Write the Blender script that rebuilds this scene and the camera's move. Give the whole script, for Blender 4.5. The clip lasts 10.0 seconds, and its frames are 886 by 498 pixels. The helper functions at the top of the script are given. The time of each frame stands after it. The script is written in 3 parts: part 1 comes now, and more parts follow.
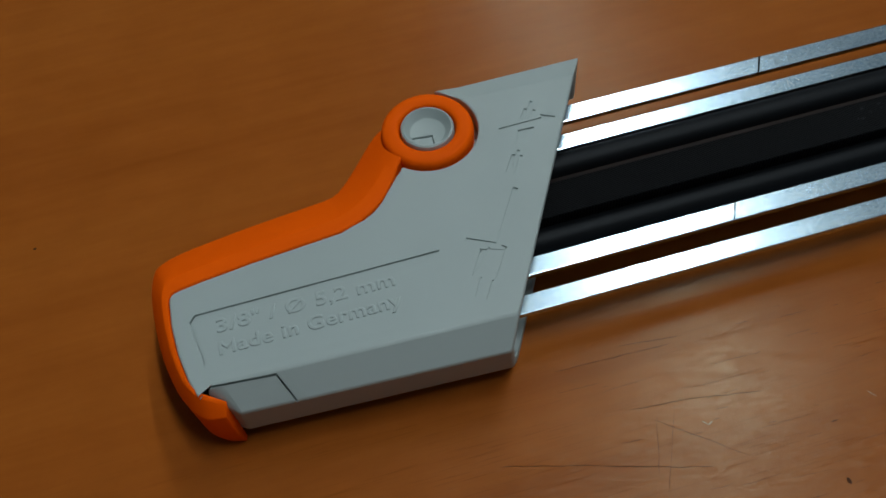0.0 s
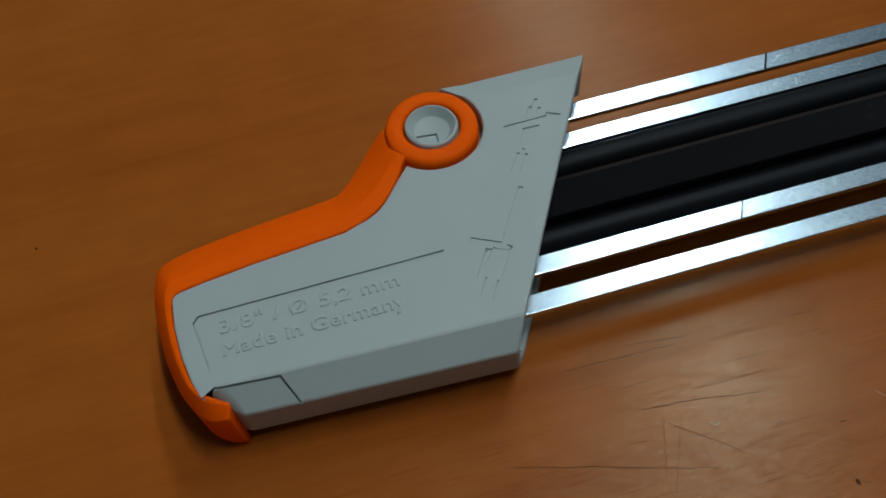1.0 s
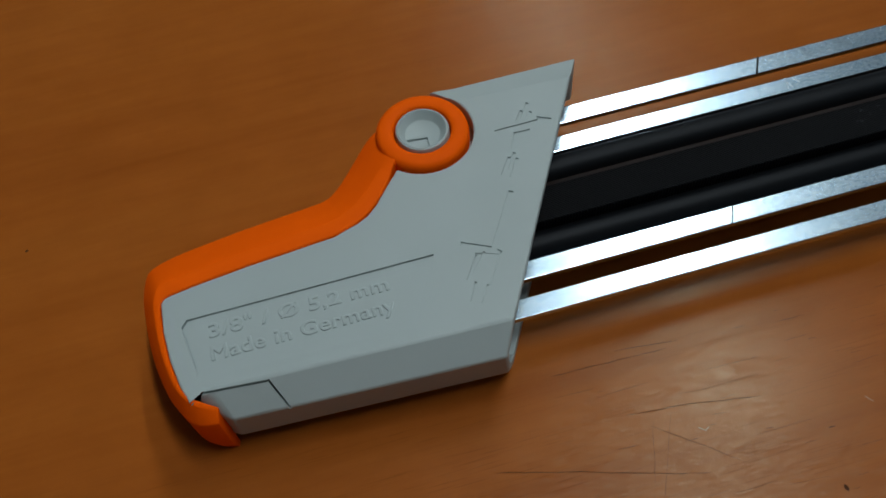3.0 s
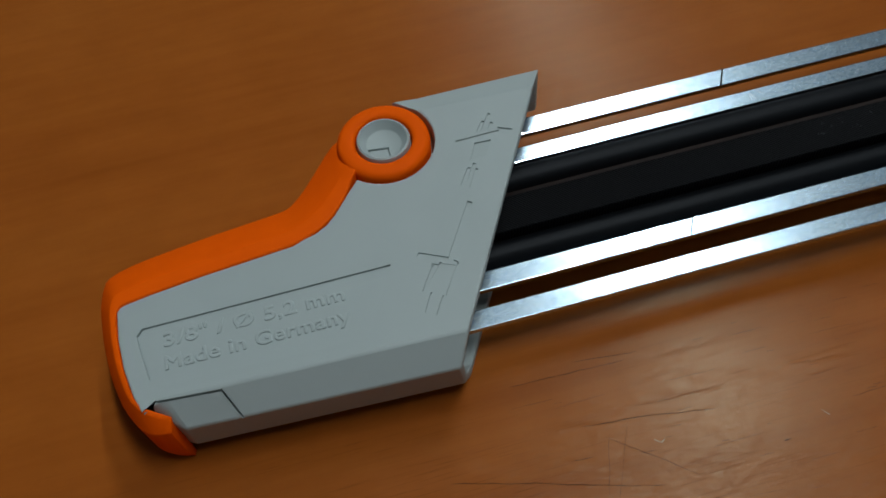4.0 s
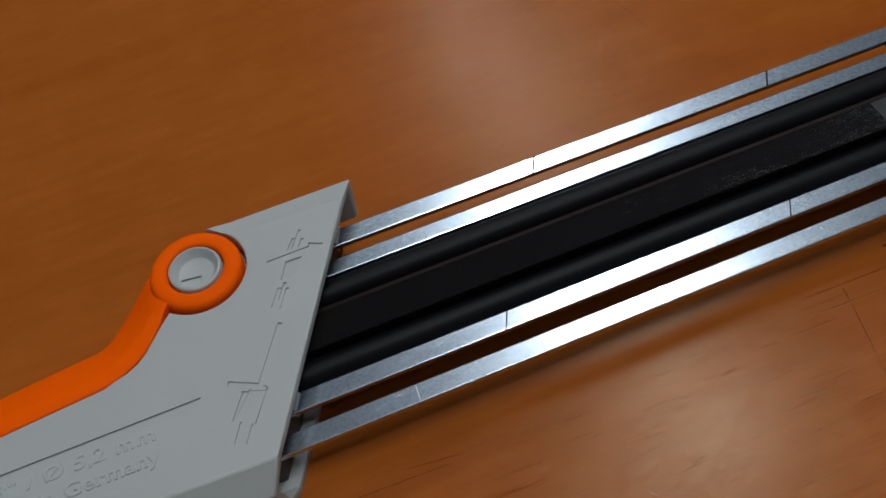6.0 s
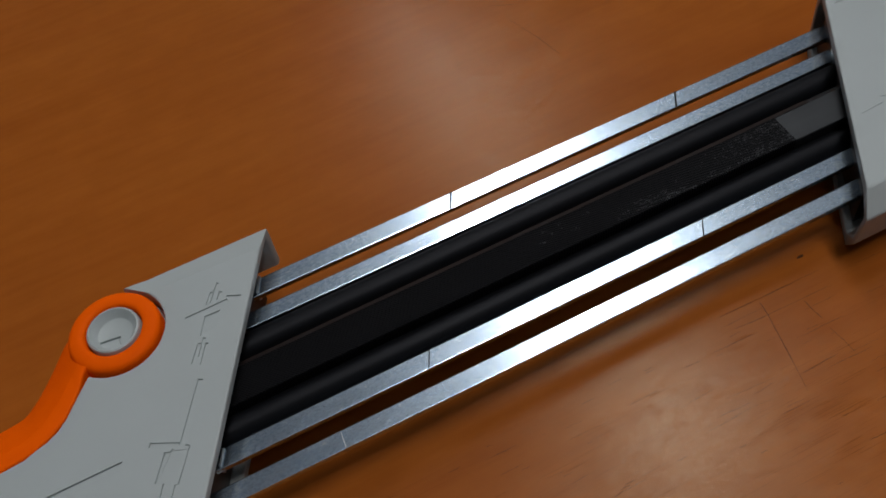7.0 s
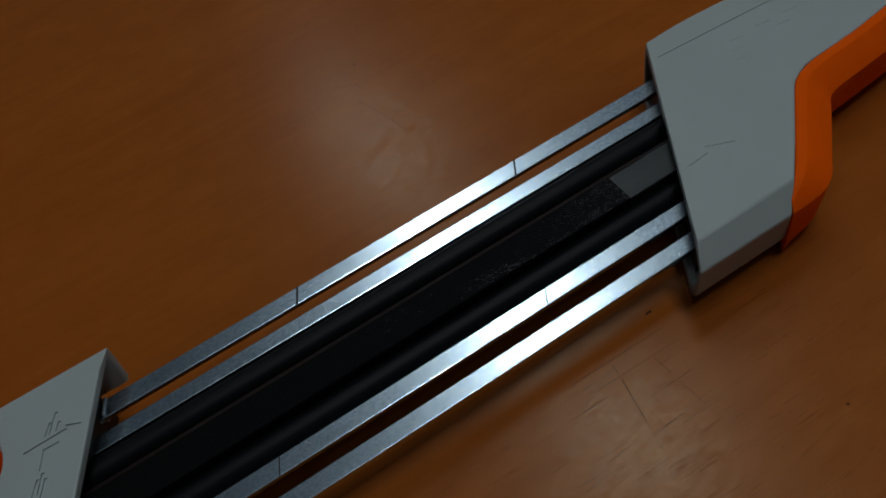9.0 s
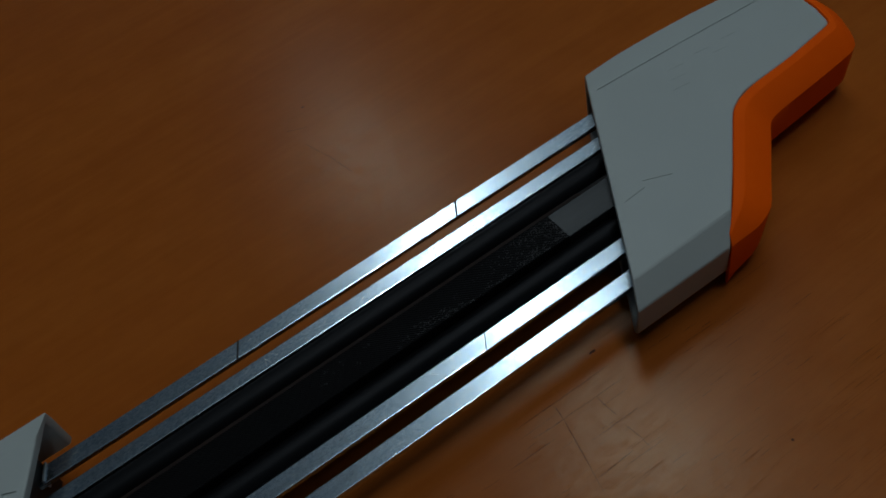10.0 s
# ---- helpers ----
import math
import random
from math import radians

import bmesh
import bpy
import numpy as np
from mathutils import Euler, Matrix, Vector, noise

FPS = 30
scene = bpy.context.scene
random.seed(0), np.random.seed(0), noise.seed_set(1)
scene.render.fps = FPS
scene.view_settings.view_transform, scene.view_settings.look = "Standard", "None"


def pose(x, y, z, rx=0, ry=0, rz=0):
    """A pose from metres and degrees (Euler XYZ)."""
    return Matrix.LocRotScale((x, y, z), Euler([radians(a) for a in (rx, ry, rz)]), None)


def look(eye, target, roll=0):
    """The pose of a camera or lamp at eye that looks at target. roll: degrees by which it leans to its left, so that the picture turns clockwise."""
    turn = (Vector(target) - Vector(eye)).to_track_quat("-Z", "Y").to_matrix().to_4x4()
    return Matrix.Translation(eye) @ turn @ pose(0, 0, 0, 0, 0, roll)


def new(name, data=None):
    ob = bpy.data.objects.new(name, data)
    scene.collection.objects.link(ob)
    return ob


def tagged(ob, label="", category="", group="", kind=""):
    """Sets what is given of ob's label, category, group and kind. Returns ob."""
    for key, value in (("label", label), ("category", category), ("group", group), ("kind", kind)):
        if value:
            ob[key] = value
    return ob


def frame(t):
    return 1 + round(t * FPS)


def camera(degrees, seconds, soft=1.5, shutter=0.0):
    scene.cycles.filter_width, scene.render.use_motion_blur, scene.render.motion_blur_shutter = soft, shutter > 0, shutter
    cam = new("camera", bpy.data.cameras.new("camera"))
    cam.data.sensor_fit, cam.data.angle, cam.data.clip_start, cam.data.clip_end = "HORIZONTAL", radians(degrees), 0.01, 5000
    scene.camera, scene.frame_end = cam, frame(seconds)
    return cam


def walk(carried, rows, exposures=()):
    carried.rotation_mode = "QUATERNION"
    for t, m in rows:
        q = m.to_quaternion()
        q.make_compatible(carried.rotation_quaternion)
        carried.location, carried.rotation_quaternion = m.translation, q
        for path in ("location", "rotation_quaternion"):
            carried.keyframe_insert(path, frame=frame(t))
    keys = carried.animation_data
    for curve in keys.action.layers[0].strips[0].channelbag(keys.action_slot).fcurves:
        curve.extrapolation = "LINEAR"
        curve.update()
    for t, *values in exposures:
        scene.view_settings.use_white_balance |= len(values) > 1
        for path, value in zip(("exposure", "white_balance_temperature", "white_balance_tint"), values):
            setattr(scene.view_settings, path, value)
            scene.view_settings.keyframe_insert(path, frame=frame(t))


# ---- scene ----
cam = camera(50.39, 10.0, soft=1.7)
CM = 0.01
# seconds, eye (cm), target (cm), roll
PATH = [
    (0, (-8.382, -10.602, 14.203), (-6.776, -2.167, 0.702), -5.79),
    (0.5, (-8.420, -10.331, 14.198), (-6.862, -2.022, 0.614), -5.91),
    (1, (-8.400, -10.447, 14.139), (-6.840, -2.085, 0.587), -6.09),
    (1.5, (-8.442, -10.412, 14.168), (-6.842, -2.089, 0.597), -5.85),
    (2, (-8.318, -10.382, 14.218), (-6.793, -2.113, 0.606), -6.11),
    (3.5, (-8.160, -10.434, 14.165), (-6.560, -2.072, 0.618), -5.63),
    (4, (-7.561, -10.517, 14.193), (-5.973, -2.115, 0.669), -5.45),
    (4.5, (-6.603, -10.580, 14.289), (-5.095, -2.050, 0.837), -6.23),
    (5, (-5.716, -10.429, 14.273), (-4.132, -1.724, 0.942), -7.33),
    (5.5, (-5.203, -10.595, 14.369), (-3.279, -1.634, 1.254), -8.48),
    (7, (-3.745, -10.919, 14.660), (-0.917, -1.773, 1.839), -10.78),
    (7.5, (-3.403, -10.866, 14.603), (-0.180, -1.694, 1.895), -11.05),
    (8, (-2.834, -10.975, 14.599), (0.667, -1.750, 2.003), -11.79),
    (8.5, (-2.387, -11.056, 14.693), (1.349, -1.892, 2.121), -12.00),
    (9, (-1.665, -11.239, 14.769), (2.222, -2.003, 2.296), -12.83),
    (9.5, (-1.103, -11.329, 14.874), (2.799, -1.991, 2.481), -14.31),
    (10, (-0.173, -11.540, 14.779), (3.642, -2.041, 2.482), -16.16),
]
EXPOSURES = [(0.0, 0.04, 6400, 9), (2.0, 0.05, 6400, 9), (3.5, 0.16, 6450, 12), (4.5, -0.02, 6500, 12), (5.5, 0.22, 6850, 22), (7.0, 0.06, 6950, 25), (8.0, -0.44, 6650, 19),
             (9.0, -0.97, 6550, 15), (10.0, -1.17, 6250, 12)]
walk(cam, [(t, look(Vector(e) * CM, Vector(g) * CM, r)) for t, e, g, r in PATH], EXPOSURES)

# ---- light ----
world = bpy.data.worlds.new("room_air")
scene.world = world
world.use_nodes = True
world.node_tree.nodes["Background"].inputs[0].default_value = (0.80, 0.92, 1.0, 1)
world.node_tree.nodes["Background"].inputs[1].default_value = 0.02

# a long and a short tube lamp in a row under the ceiling: place, length, watts
LAMPS = [(0.62, 1.28, 1.70, 9.8), (0.36, -0.15, 0.70, 8.8)]
TUBE_Z = 1.78
for lx, ly, length, watts in LAMPS:
    tube_light = bpy.data.lights.new("ceiling_tube_light", "AREA")
    tube_light.shape = "RECTANGLE"
    tube_light.size, tube_light.size_y = 0.075, length
    tube_light.energy = watts
    tube_light.color = (0.88, 1.0, 0.98)
    lamp_ob = new("ceiling_tube_light", tube_light)
    lamp_ob.location = (lx, ly, TUBE_Z - 0.055)


# ---- materials ----
def material(name):
    m = bpy.data.materials.new(name)
    m.use_nodes = True
    return m, m.node_tree.nodes, m.node_tree.links, m.node_tree.nodes["Principled BSDF"]


def tex_noise(nodes, links, scale, detail=4.0, rough=0.5, stretch=(1, 1, 1), turn=(0, 0, 0), distortion=0.0):
    co = nodes.new("ShaderNodeTexCoord")
    mp = nodes.new("ShaderNodeMapping")
    mp.inputs["Scale"].default_value = stretch
    mp.inputs["Rotation"].default_value = [radians(a) for a in turn]
    nz = nodes.new("ShaderNodeTexNoise")
    nz.inputs["Scale"].default_value = scale
    nz.inputs["Detail"].default_value = detail
    nz.inputs["Roughness"].default_value = rough
    nz.inputs["Distortion"].default_value = distortion
    links.new(co.outputs["Object"], mp.inputs["Vector"])
    links.new(mp.outputs["Vector"], nz.inputs["Vector"])
    return nz.outputs["Fac"]


def ramp(nodes, links, fac, stops):
    r = nodes.new("ShaderNodeValToRGB")
    while len(r.color_ramp.elements) < len(stops):
        r.color_ramp.elements.new(0.5)
    for e, (p, c) in zip(r.color_ramp.elements, stops):
        e.position = p
        e.color = (*c, 1) if len(c) == 3 else c
    links.new(fac, r.inputs["Fac"])
    return r.outputs["Color"]


def grey(v):
    return (v, v, v)


def mix(nodes, links, a, b, fac, mode="MIX"):
    n = nodes.new("ShaderNodeMix")
    n.data_type, n.blend_type = "RGBA", mode
    for sock, val in ((n.inputs["Factor"], fac), (n.inputs["A"], a), (n.inputs["B"], b)):
        if isinstance(val, (int, float)):
            sock.default_value = val
        elif isinstance(val, tuple):
            sock.default_value = (*val, 1)
        else:
            links.new(val, sock)
    return n.outputs["Result"]


def bump(nodes, links, height, strength, distance, normal=None):
    b = nodes.new("ShaderNodeBump")
    b.inputs["Strength"].default_value = strength
    b.inputs["Distance"].default_value = distance
    links.new(height, b.inputs["Height"])
    if normal is not None:
        links.new(normal, b.inputs["Normal"])
    return b.outputs["Normal"]


def plastic(name, colour, dark, rough, grain=0.1, gloss=0.5):
    m, n, l, p = material(name)
    p.inputs["Specular IOR Level"].default_value = gloss
    big = tex_noise(n, l, 60, 3)
    c = ramp(n, l, big, [(0.3, dark), (0.7, colour)])
    l.new(c, p.inputs["Base Color"])
    fine = tex_noise(n, l, 5200, 2)
    l.new(bump(n, l, fine, grain, 0.00006), p.inputs["Normal"])
    r = tex_noise(n, l, 140, 4)
    l.new(ramp(n, l, r, [(0.3, grey(rough - 0.05)), (0.7, grey(rough + 0.07))]), p.inputs["Roughness"])
    return m


GREY = plastic("light_grey_plastic", (0.405, 0.455, 0.460), (0.390, 0.438, 0.442), 0.55, 0.25)
ORANGE = plastic("orange_plastic", (1.0, 0.120, 0.0), (0.97, 0.111, 0.0), 0.6, 0.12, 0.05)
DARKPLASTIC = plastic("dark_grey_insert", (0.035, 0.036, 0.038), (0.028, 0.029, 0.03), 0.5, 0.1)


def steel_material():
    m, n, l, p = material("zinc_plated_steel")
    p.inputs["Metallic"].default_value = 1.0
    sp = tex_noise(n, l, 2300, 5, 0.8, (0.55, 1, 1))
    blotch = tex_noise(n, l, 420, 4, 0.6, (0.20, 1, 1))
    c1 = ramp(n, l, sp, [(0.42, (0.31, 0.43, 0.58)), (0.58, (0.81, 0.94, 1.0))])
    c2 = ramp(n, l, blotch, [(0.35, (0.38, 0.50, 0.62)), (0.7, (0.60, 0.73, 0.85))])
    c = mix(n, l, c1, c2, 0.35)
    # small bright nicks and dull specks in the plating
    nick = tex_noise(n, l, 2000, 2, 0.5, (0.45, 1, 1), (0, 0, 25))
    c = mix(n, l, c, (0.97, 1.0, 1.0), ramp(n, l, nick, [(0.66, grey(0.0)), (0.72, grey(0.9))]))
    dull = tex_noise(n, l, 2200, 2, 0.5, (0.4, 1, 1), (0, 0, -15))
    c = mix(n, l, c, (0.20, 0.25, 0.30), ramp(n, l, dull, [(0.72, grey(0.0)), (0.78, grey(0.7))]))
    l.new(c, p.inputs["Base Color"])
    l.new(ramp(n, l, sp, [(0.40, grey(0.26)), (0.60, grey(0.17))]), p.inputs["Roughness"])
    brushed = tex_noise(n, l, 3000, 3, 0.6, (0.05, 1, 1))
    nn = bump(n, l, brushed, 0.07, 0.000012)
    nn = bump(n, l, ramp(n, l, nick, [(0.66, grey(0.0)), (0.76, grey(1.0))]), 0.4, 0.000012, nn)
    nn = bump(n, l, sp, 0.30, 0.000012, nn)
    l.new(nn, p.inputs["Normal"])
    return m


def file_material(name, angle, scale, colour, teeth=0.6):
    """Blackened file steel with fine cut teeth."""
    m, n, l, p = material(name)
    p.inputs["Metallic"].default_value = 0.4
    p.inputs["Specular IOR Level"].default_value = 0.13
    co = n.new("ShaderNodeTexCoord")
    mp = n.new("ShaderNodeMapping")
    mp.inputs["Rotation"].default_value = (0, 0, radians(angle))
    w = n.new("ShaderNodeTexWave")
    w.inputs["Scale"].default_value = scale
    w.inputs["Distortion"].default_value = 0.6
    w.inputs["Detail"].default_value = 1.0
    l.new(co.outputs["Object"], mp.inputs["Vector"])
    l.new(mp.outputs["Vector"], w.inputs["Vector"])
    wear = tex_noise(n, l, 180, 5, 0.6, (0.3, 1, 1))
    lo = tuple(v * 0.2 for v in colour)
    base = ramp(n, l, w.outputs["Fac"], [(0.2, tuple(v * 2 for v in lo)), (0.85, colour)])
    l.new(mix(n, l, base, tuple(v * 0.75 for v in colour), wear), p.inputs["Base Color"])
    p.inputs["Roughness"].default_value = 0.48
    l.new(bump(n, l, w.outputs["Fac"], teeth, 0.00015), p.inputs["Normal"])
    return m


STEEL = steel_material()
FILE_FLAT = file_material("flat_file_steel", -42, 800, (0.0095, 0.0095, 0.0112), 0.9)
FILE_ROUND = file_material("round_file_steel", -20, 900, (0.012, 0.013, 0.016), 0.08)
m, n, l, p = material("smooth_tang_steel")
p.inputs["Metallic"].default_value, p.inputs["Roughness"].default_value = 0.7, 0.42
l.new(ramp(n, l, tex_noise(n, l, 300, 4, 0.6, (0.2, 1, 1)), [(0.3, (0.030, 0.033, 0.036)), (0.7, (0.040, 0.044, 0.047))]), p.inputs["Base Color"])
TANG = m
# dark brown streaked steel for the file's bevelled back edge
m, n, l, p = material("dark_brown_steel")
p.inputs["Metallic"].default_value, p.inputs["Roughness"].default_value = 0.2, 0.55
l.new(ramp(n, l, tex_noise(n, l, 700, 5, 0.65, (0.15, 1, 1)), [(0.3, (0.007, 0.004, 0.004)), (0.7, (0.024, 0.012, 0.009))]), p.inputs["Base Color"])
BROWN_EDGE = m
m, n, l, p = material("dark_scribe")
p.inputs["Base Color"].default_value, p.inputs["Roughness"].default_value = (0.015, 0.017, 0.02, 1), 0.8
SCRIBE = m
m, n, l, p = material("bright_scratch")
p.inputs["Base Color"].default_value, p.inputs["Roughness"].default_value = (0.85, 0.87, 0.88, 1), 0.3
p.inputs["Metallic"].default_value = 1.0
SCRATCH = m
# zinc paled to stand in for the lamp's reflection on the lugs
m, n, l, p = material("lug_highlight_zinc")
p.inputs["Base Color"].default_value, p.inputs["Roughness"].default_value = (0.75, 0.80, 0.83, 1), 0.35
p.inputs["Metallic"].default_value = 0.4
LUG = m
m, n, l, p = material("steel_filings")
p.inputs["Metallic"].default_value, p.inputs["Roughness"].default_value = 0.3, 0.5
p.inputs["Base Color"].default_value = (0.048, 0.052, 0.058, 1)
FILINGS = m


def wood_material():
    m, n, l, p = material("cherry_wood_laminate")
    broad = tex_noise(n, l, 30, 4, 0.55, (0.14, 1, 1), (0, 0, -7), 0.6)
    grain = tex_noise(n, l, 420, 5, 0.6, (0.06, 1, 1), (0, 0, -4), 0.2)
    mottle = tex_noise(n, l, 150, 4, 0.6, (0.6, 1, 1), (0, 0, 2))
    c1 = ramp(n, l, broad, [(0.32, (0.290, 0.0662, 0.0082)), (0.50, (0.372, 0.0965, 0.0126)), (0.70, (0.405, 0.1150, 0.0164))])
    c2 = ramp(n, l, grain, [(0.30, (0.323, 0.0787, 0.0100)), (0.65, (0.396, 0.1100, 0.0156))])
    c = mix(n, l, c1, c2, 0.40)
    c = mix(n, l, c, ramp(n, l, mottle, [(0.3, (0.90, 0.88, 0.85)), (0.7, (1.04, 1.04, 1.04))]), 0.85, "MULTIPLY")
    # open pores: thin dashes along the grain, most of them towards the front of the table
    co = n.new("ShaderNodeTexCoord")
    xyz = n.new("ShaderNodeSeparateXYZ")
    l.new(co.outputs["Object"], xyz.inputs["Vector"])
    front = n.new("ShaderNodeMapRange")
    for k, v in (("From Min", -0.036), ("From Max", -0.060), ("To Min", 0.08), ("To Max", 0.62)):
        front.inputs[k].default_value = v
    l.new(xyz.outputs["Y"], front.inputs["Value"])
    pores = tex_noise(n, l, 5600, 1, 0.5, (0.016, 1, 1), (0, 0, -1.5))
    rows = tex_noise(n, l, 300, 3, 0.6, (0.10, 1, 1), (0, 0, -1.5))
    pore_mask = mix(n, l, ramp(n, l, pores, [(0.33, grey(1.0)), (0.39, grey(0.0))]), ramp(n, l, rows, [(0.42, grey(0.0)), (0.60, grey(1.0))]), 1.0, "MULTIPLY")
    amount = mix(n, l, pore_mask, front.outputs["Result"], 1.0, "MULTIPLY")
    c = mix(n, l, c, (0.160, 0.040, 0.006), amount)
    l.new(c, p.inputs["Base Color"])
    # lacquer, scuffed in fine crossing hairlines that break its gloss
    hatches = [tex_noise(n, l, sc, 2, 0.6, st, (0, 0, an)) for sc, st, an in ((5200, (1, 0.025, 1), -10), (5600, (1, 0.03, 1), 36), (6000, (1, 0.03, 1), -48), (5200, (0.03, 1, 1), -1))]
    cells = tex_noise(n, l, 3600, 4, 0.7, (0.09, 1, 1), (0, 0, -3))
    glint = tex_noise(n, l, 4200, 2, 0.6, (0.14, 1, 1), (0, 0, 4))
    gloss = ramp(n, l, cells, [(0.36, grey(0.14)), (0.50, grey(0.30)), (0.64, grey(0.52))])
    gloss = mix(n, l, gloss, (1.0, 1.0, 1.0), ramp(n, l, glint, [(0.66, grey(0.0)), (0.74, grey(0.6))]))
    for h, depth_of in zip(hatches, (0.45, 0.35, 0.35, 0.7)):
        gloss = mix(n, l, gloss, ramp(n, l, h, [(0.29, grey(0.25)), (0.36, grey(1.0))]), depth_of, "MULTIPLY")
    gloss = mix(n, l, gloss, ramp(n, l, pore_mask, [(0.2, grey(1.0)), (0.8, grey(0.1))]), 1.0, "MULTIPLY")
    # gloss graded by position, low behind, high in front, to place the lamp's shine
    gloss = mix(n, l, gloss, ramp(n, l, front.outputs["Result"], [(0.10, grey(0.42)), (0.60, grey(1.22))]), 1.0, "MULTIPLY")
    # a scuffed spot behind the tool
    spot = n.new("ShaderNodeVectorMath")
    spot.operation = "DISTANCE"
    l.new(co.outputs["Object"], spot.inputs[0])
    spot.inputs[1].default_value = (0.036, 0.030, 0)
    worn = ramp(n, l, spot.outputs["Value"], [(0.008, grey(1.0)), (0.030, grey(0.0))])
    gloss = mix(n, l, gloss, mix(n, l, gloss, ramp(n, l, cells, [(0.40, grey(0.5)), (0.62, grey(2.6))]), 1.0, "MULTIPLY"), worn)
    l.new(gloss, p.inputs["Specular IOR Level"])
    p.inputs["Specular Tint"].default_value = (1.0, 0.94, 0.70, 1)
    l.new(ramp(n, l, mottle, [(0.3, grey(0.21)), (0.7, grey(0.255))]), p.inputs["Roughness"])
    nn = bump(n, l, tex_noise(n, l, 900, 4, 0.6, (0.10, 1, 1), (0, 0, -1)), 0.12, 0.00003)
    for h in hatches[:3]:
        nn = bump(n, l, ramp(n, l, h, [(0.28, grey(0.0)), (0.40, grey(1.0))]), 0.18, 0.000012, nn)
    nn = bump(n, l, cells, 0.16, 0.000020, nn)
    nn = bump(n, l, amount, -1.0, 0.00008, nn)
    l.new(nn, p.inputs["Normal"])
    return m


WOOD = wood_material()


def wall_paint(name, colour, rough=0.8):
    m, n, l, p = material(name)
    a = tex_noise(n, l, 3, 4)
    l.new(ramp(n, l, a, [(0.3, tuple(v * 0.95 for v in colour)), (0.7, colour)]), p.inputs["Base Color"])
    p.inputs["Roughness"].default_value = rough
    l.new(bump(n, l, tex_noise(n, l, 160, 3), 0.15, 0.001), p.inputs["Normal"])
    return m


PAINT = wall_paint("grey_wall_paint", (0.42, 0.44, 0.46))
CEIL = wall_paint("pale_ceiling_paint", (0.58, 0.68, 0.78))
FLOORMAT = wall_paint("grey_floor", (0.32, 0.31, 0.30), 0.6)
LEGMAT = wall_paint("grey_enamel", (0.30, 0.31, 0.32), 0.4)
m, n, l, p = material("tube_glow")
p.inputs["Base Color"].default_value = (0.9, 0.9, 0.9, 1)
p.inputs["Emission Color"].default_value = (0.90, 1.0, 0.98, 1)
p.inputs["Emission Strength"].default_value = 6.0
GLOW = m


# ---- mesh helpers (all lengths in cm) ----
def link_mesh(name, bm, mat, parent=None, label=""):
    bmesh.ops.recalc_face_normals(bm, faces=bm.faces)
    me = bpy.data.meshes.new(name)
    bmesh.ops.scale(bm, vec=(CM, CM, CM), verts=bm.verts)
    bm.to_mesh(me)
    bm.free()
    me.materials.append(mat)
    ob = new(name, me)
    if parent is not None:
        ob.parent = parent
    if label:
        ob["label"] = label
    return ob


def part(name, bm, mat, parent, label=""):
    return link_mesh(name, bm, mat, parent, label)


def box(bm, lo, hi):
    r = bmesh.ops.create_cube(bm, size=1.0)
    for v in r["verts"]:
        v.co = Vector([lo[i] + (v.co[i] + 0.5) * (hi[i] - lo[i]) for i in range(3)])
    return r["verts"]


def soften(bm, width, angle=25, segments=2):
    es = [e for e in bm.edges if len(e.link_faces) == 2 and e.calc_face_angle(0) > radians(angle)]
    bmesh.ops.bevel(bm, geom=es, offset=width, segments=segments, affect="EDGES", profile=0.5, clamp_overlap=True)


def smooth(ob, angle=35, flats=True):
    """Smooth shading up to an angle; broad faces stay flat."""
    for f in ob.data.polygons:
        f.use_smooth = not (flats and (abs(f.normal.z) > 0.997 or f.area > 0.25 * CM * CM))
    bm = bmesh.new()
    bm.from_mesh(ob.data)
    for e in bm.edges:
        e.smooth = len(e.link_faces) == 2 and e.calc_face_angle(0) < radians(angle)
    bm.to_mesh(ob.data)
    bm.free()
    return ob


def prism(bm, pts, z0, z1):
    lo = [bm.verts.new((x, y, z0)) for x, y in pts]
    hi = [bm.verts.new((x, y, z1)) for x, y in pts]
    k = len(pts)
    bm.faces.new(hi)
    bm.faces.new(lo[::-1])
    for i in range(k):
        bm.faces.new((lo[i], lo[(i + 1) % k], hi[(i + 1) % k], hi[i]))


def loft(bm, rings, closed=False):
    """Joins rings of equal length; caps the ends unless closed."""
    vs = [[bm.verts.new(c) for c in r] for r in rings]
    k = len(vs[0])
    for a, b in list(zip(vs, vs[1:])) + ([(vs[-1], vs[0])] if closed else []):
        for i in range(k):
            bm.faces.new((a[i], a[(i + 1) % k], b[(i + 1) % k], b[i]))
    if not closed:
        bm.faces.new(vs[0][::-1])
        bm.faces.new(vs[-1])


def turned(bm, centre, profile, steps=64):
    """Surface of revolution of a closed (radius, z) profile about a vertical axis."""
    rings = [[(centre[0] + r * math.cos(a), centre[1] + r * math.sin(a), z) for r, z in profile]
             for a in (2 * math.pi * i / steps for i in range(steps))]
    loft(bm, rings, closed=True)


def groove(bm, a, b, width, depth, top):
    """A cutter for a straight groove from a to b."""
    a, b = Vector(a), Vector(b)
    d = (b - a).normalized()
    s = Vector((-d.y, d.x)) * width / 2
    a, b = a - d * width / 2, b + d * width / 2
    prism(bm, [tuple(a + s), tuple(a - s), tuple(b - s), tuple(b + s)], top - depth, top + 0.1)


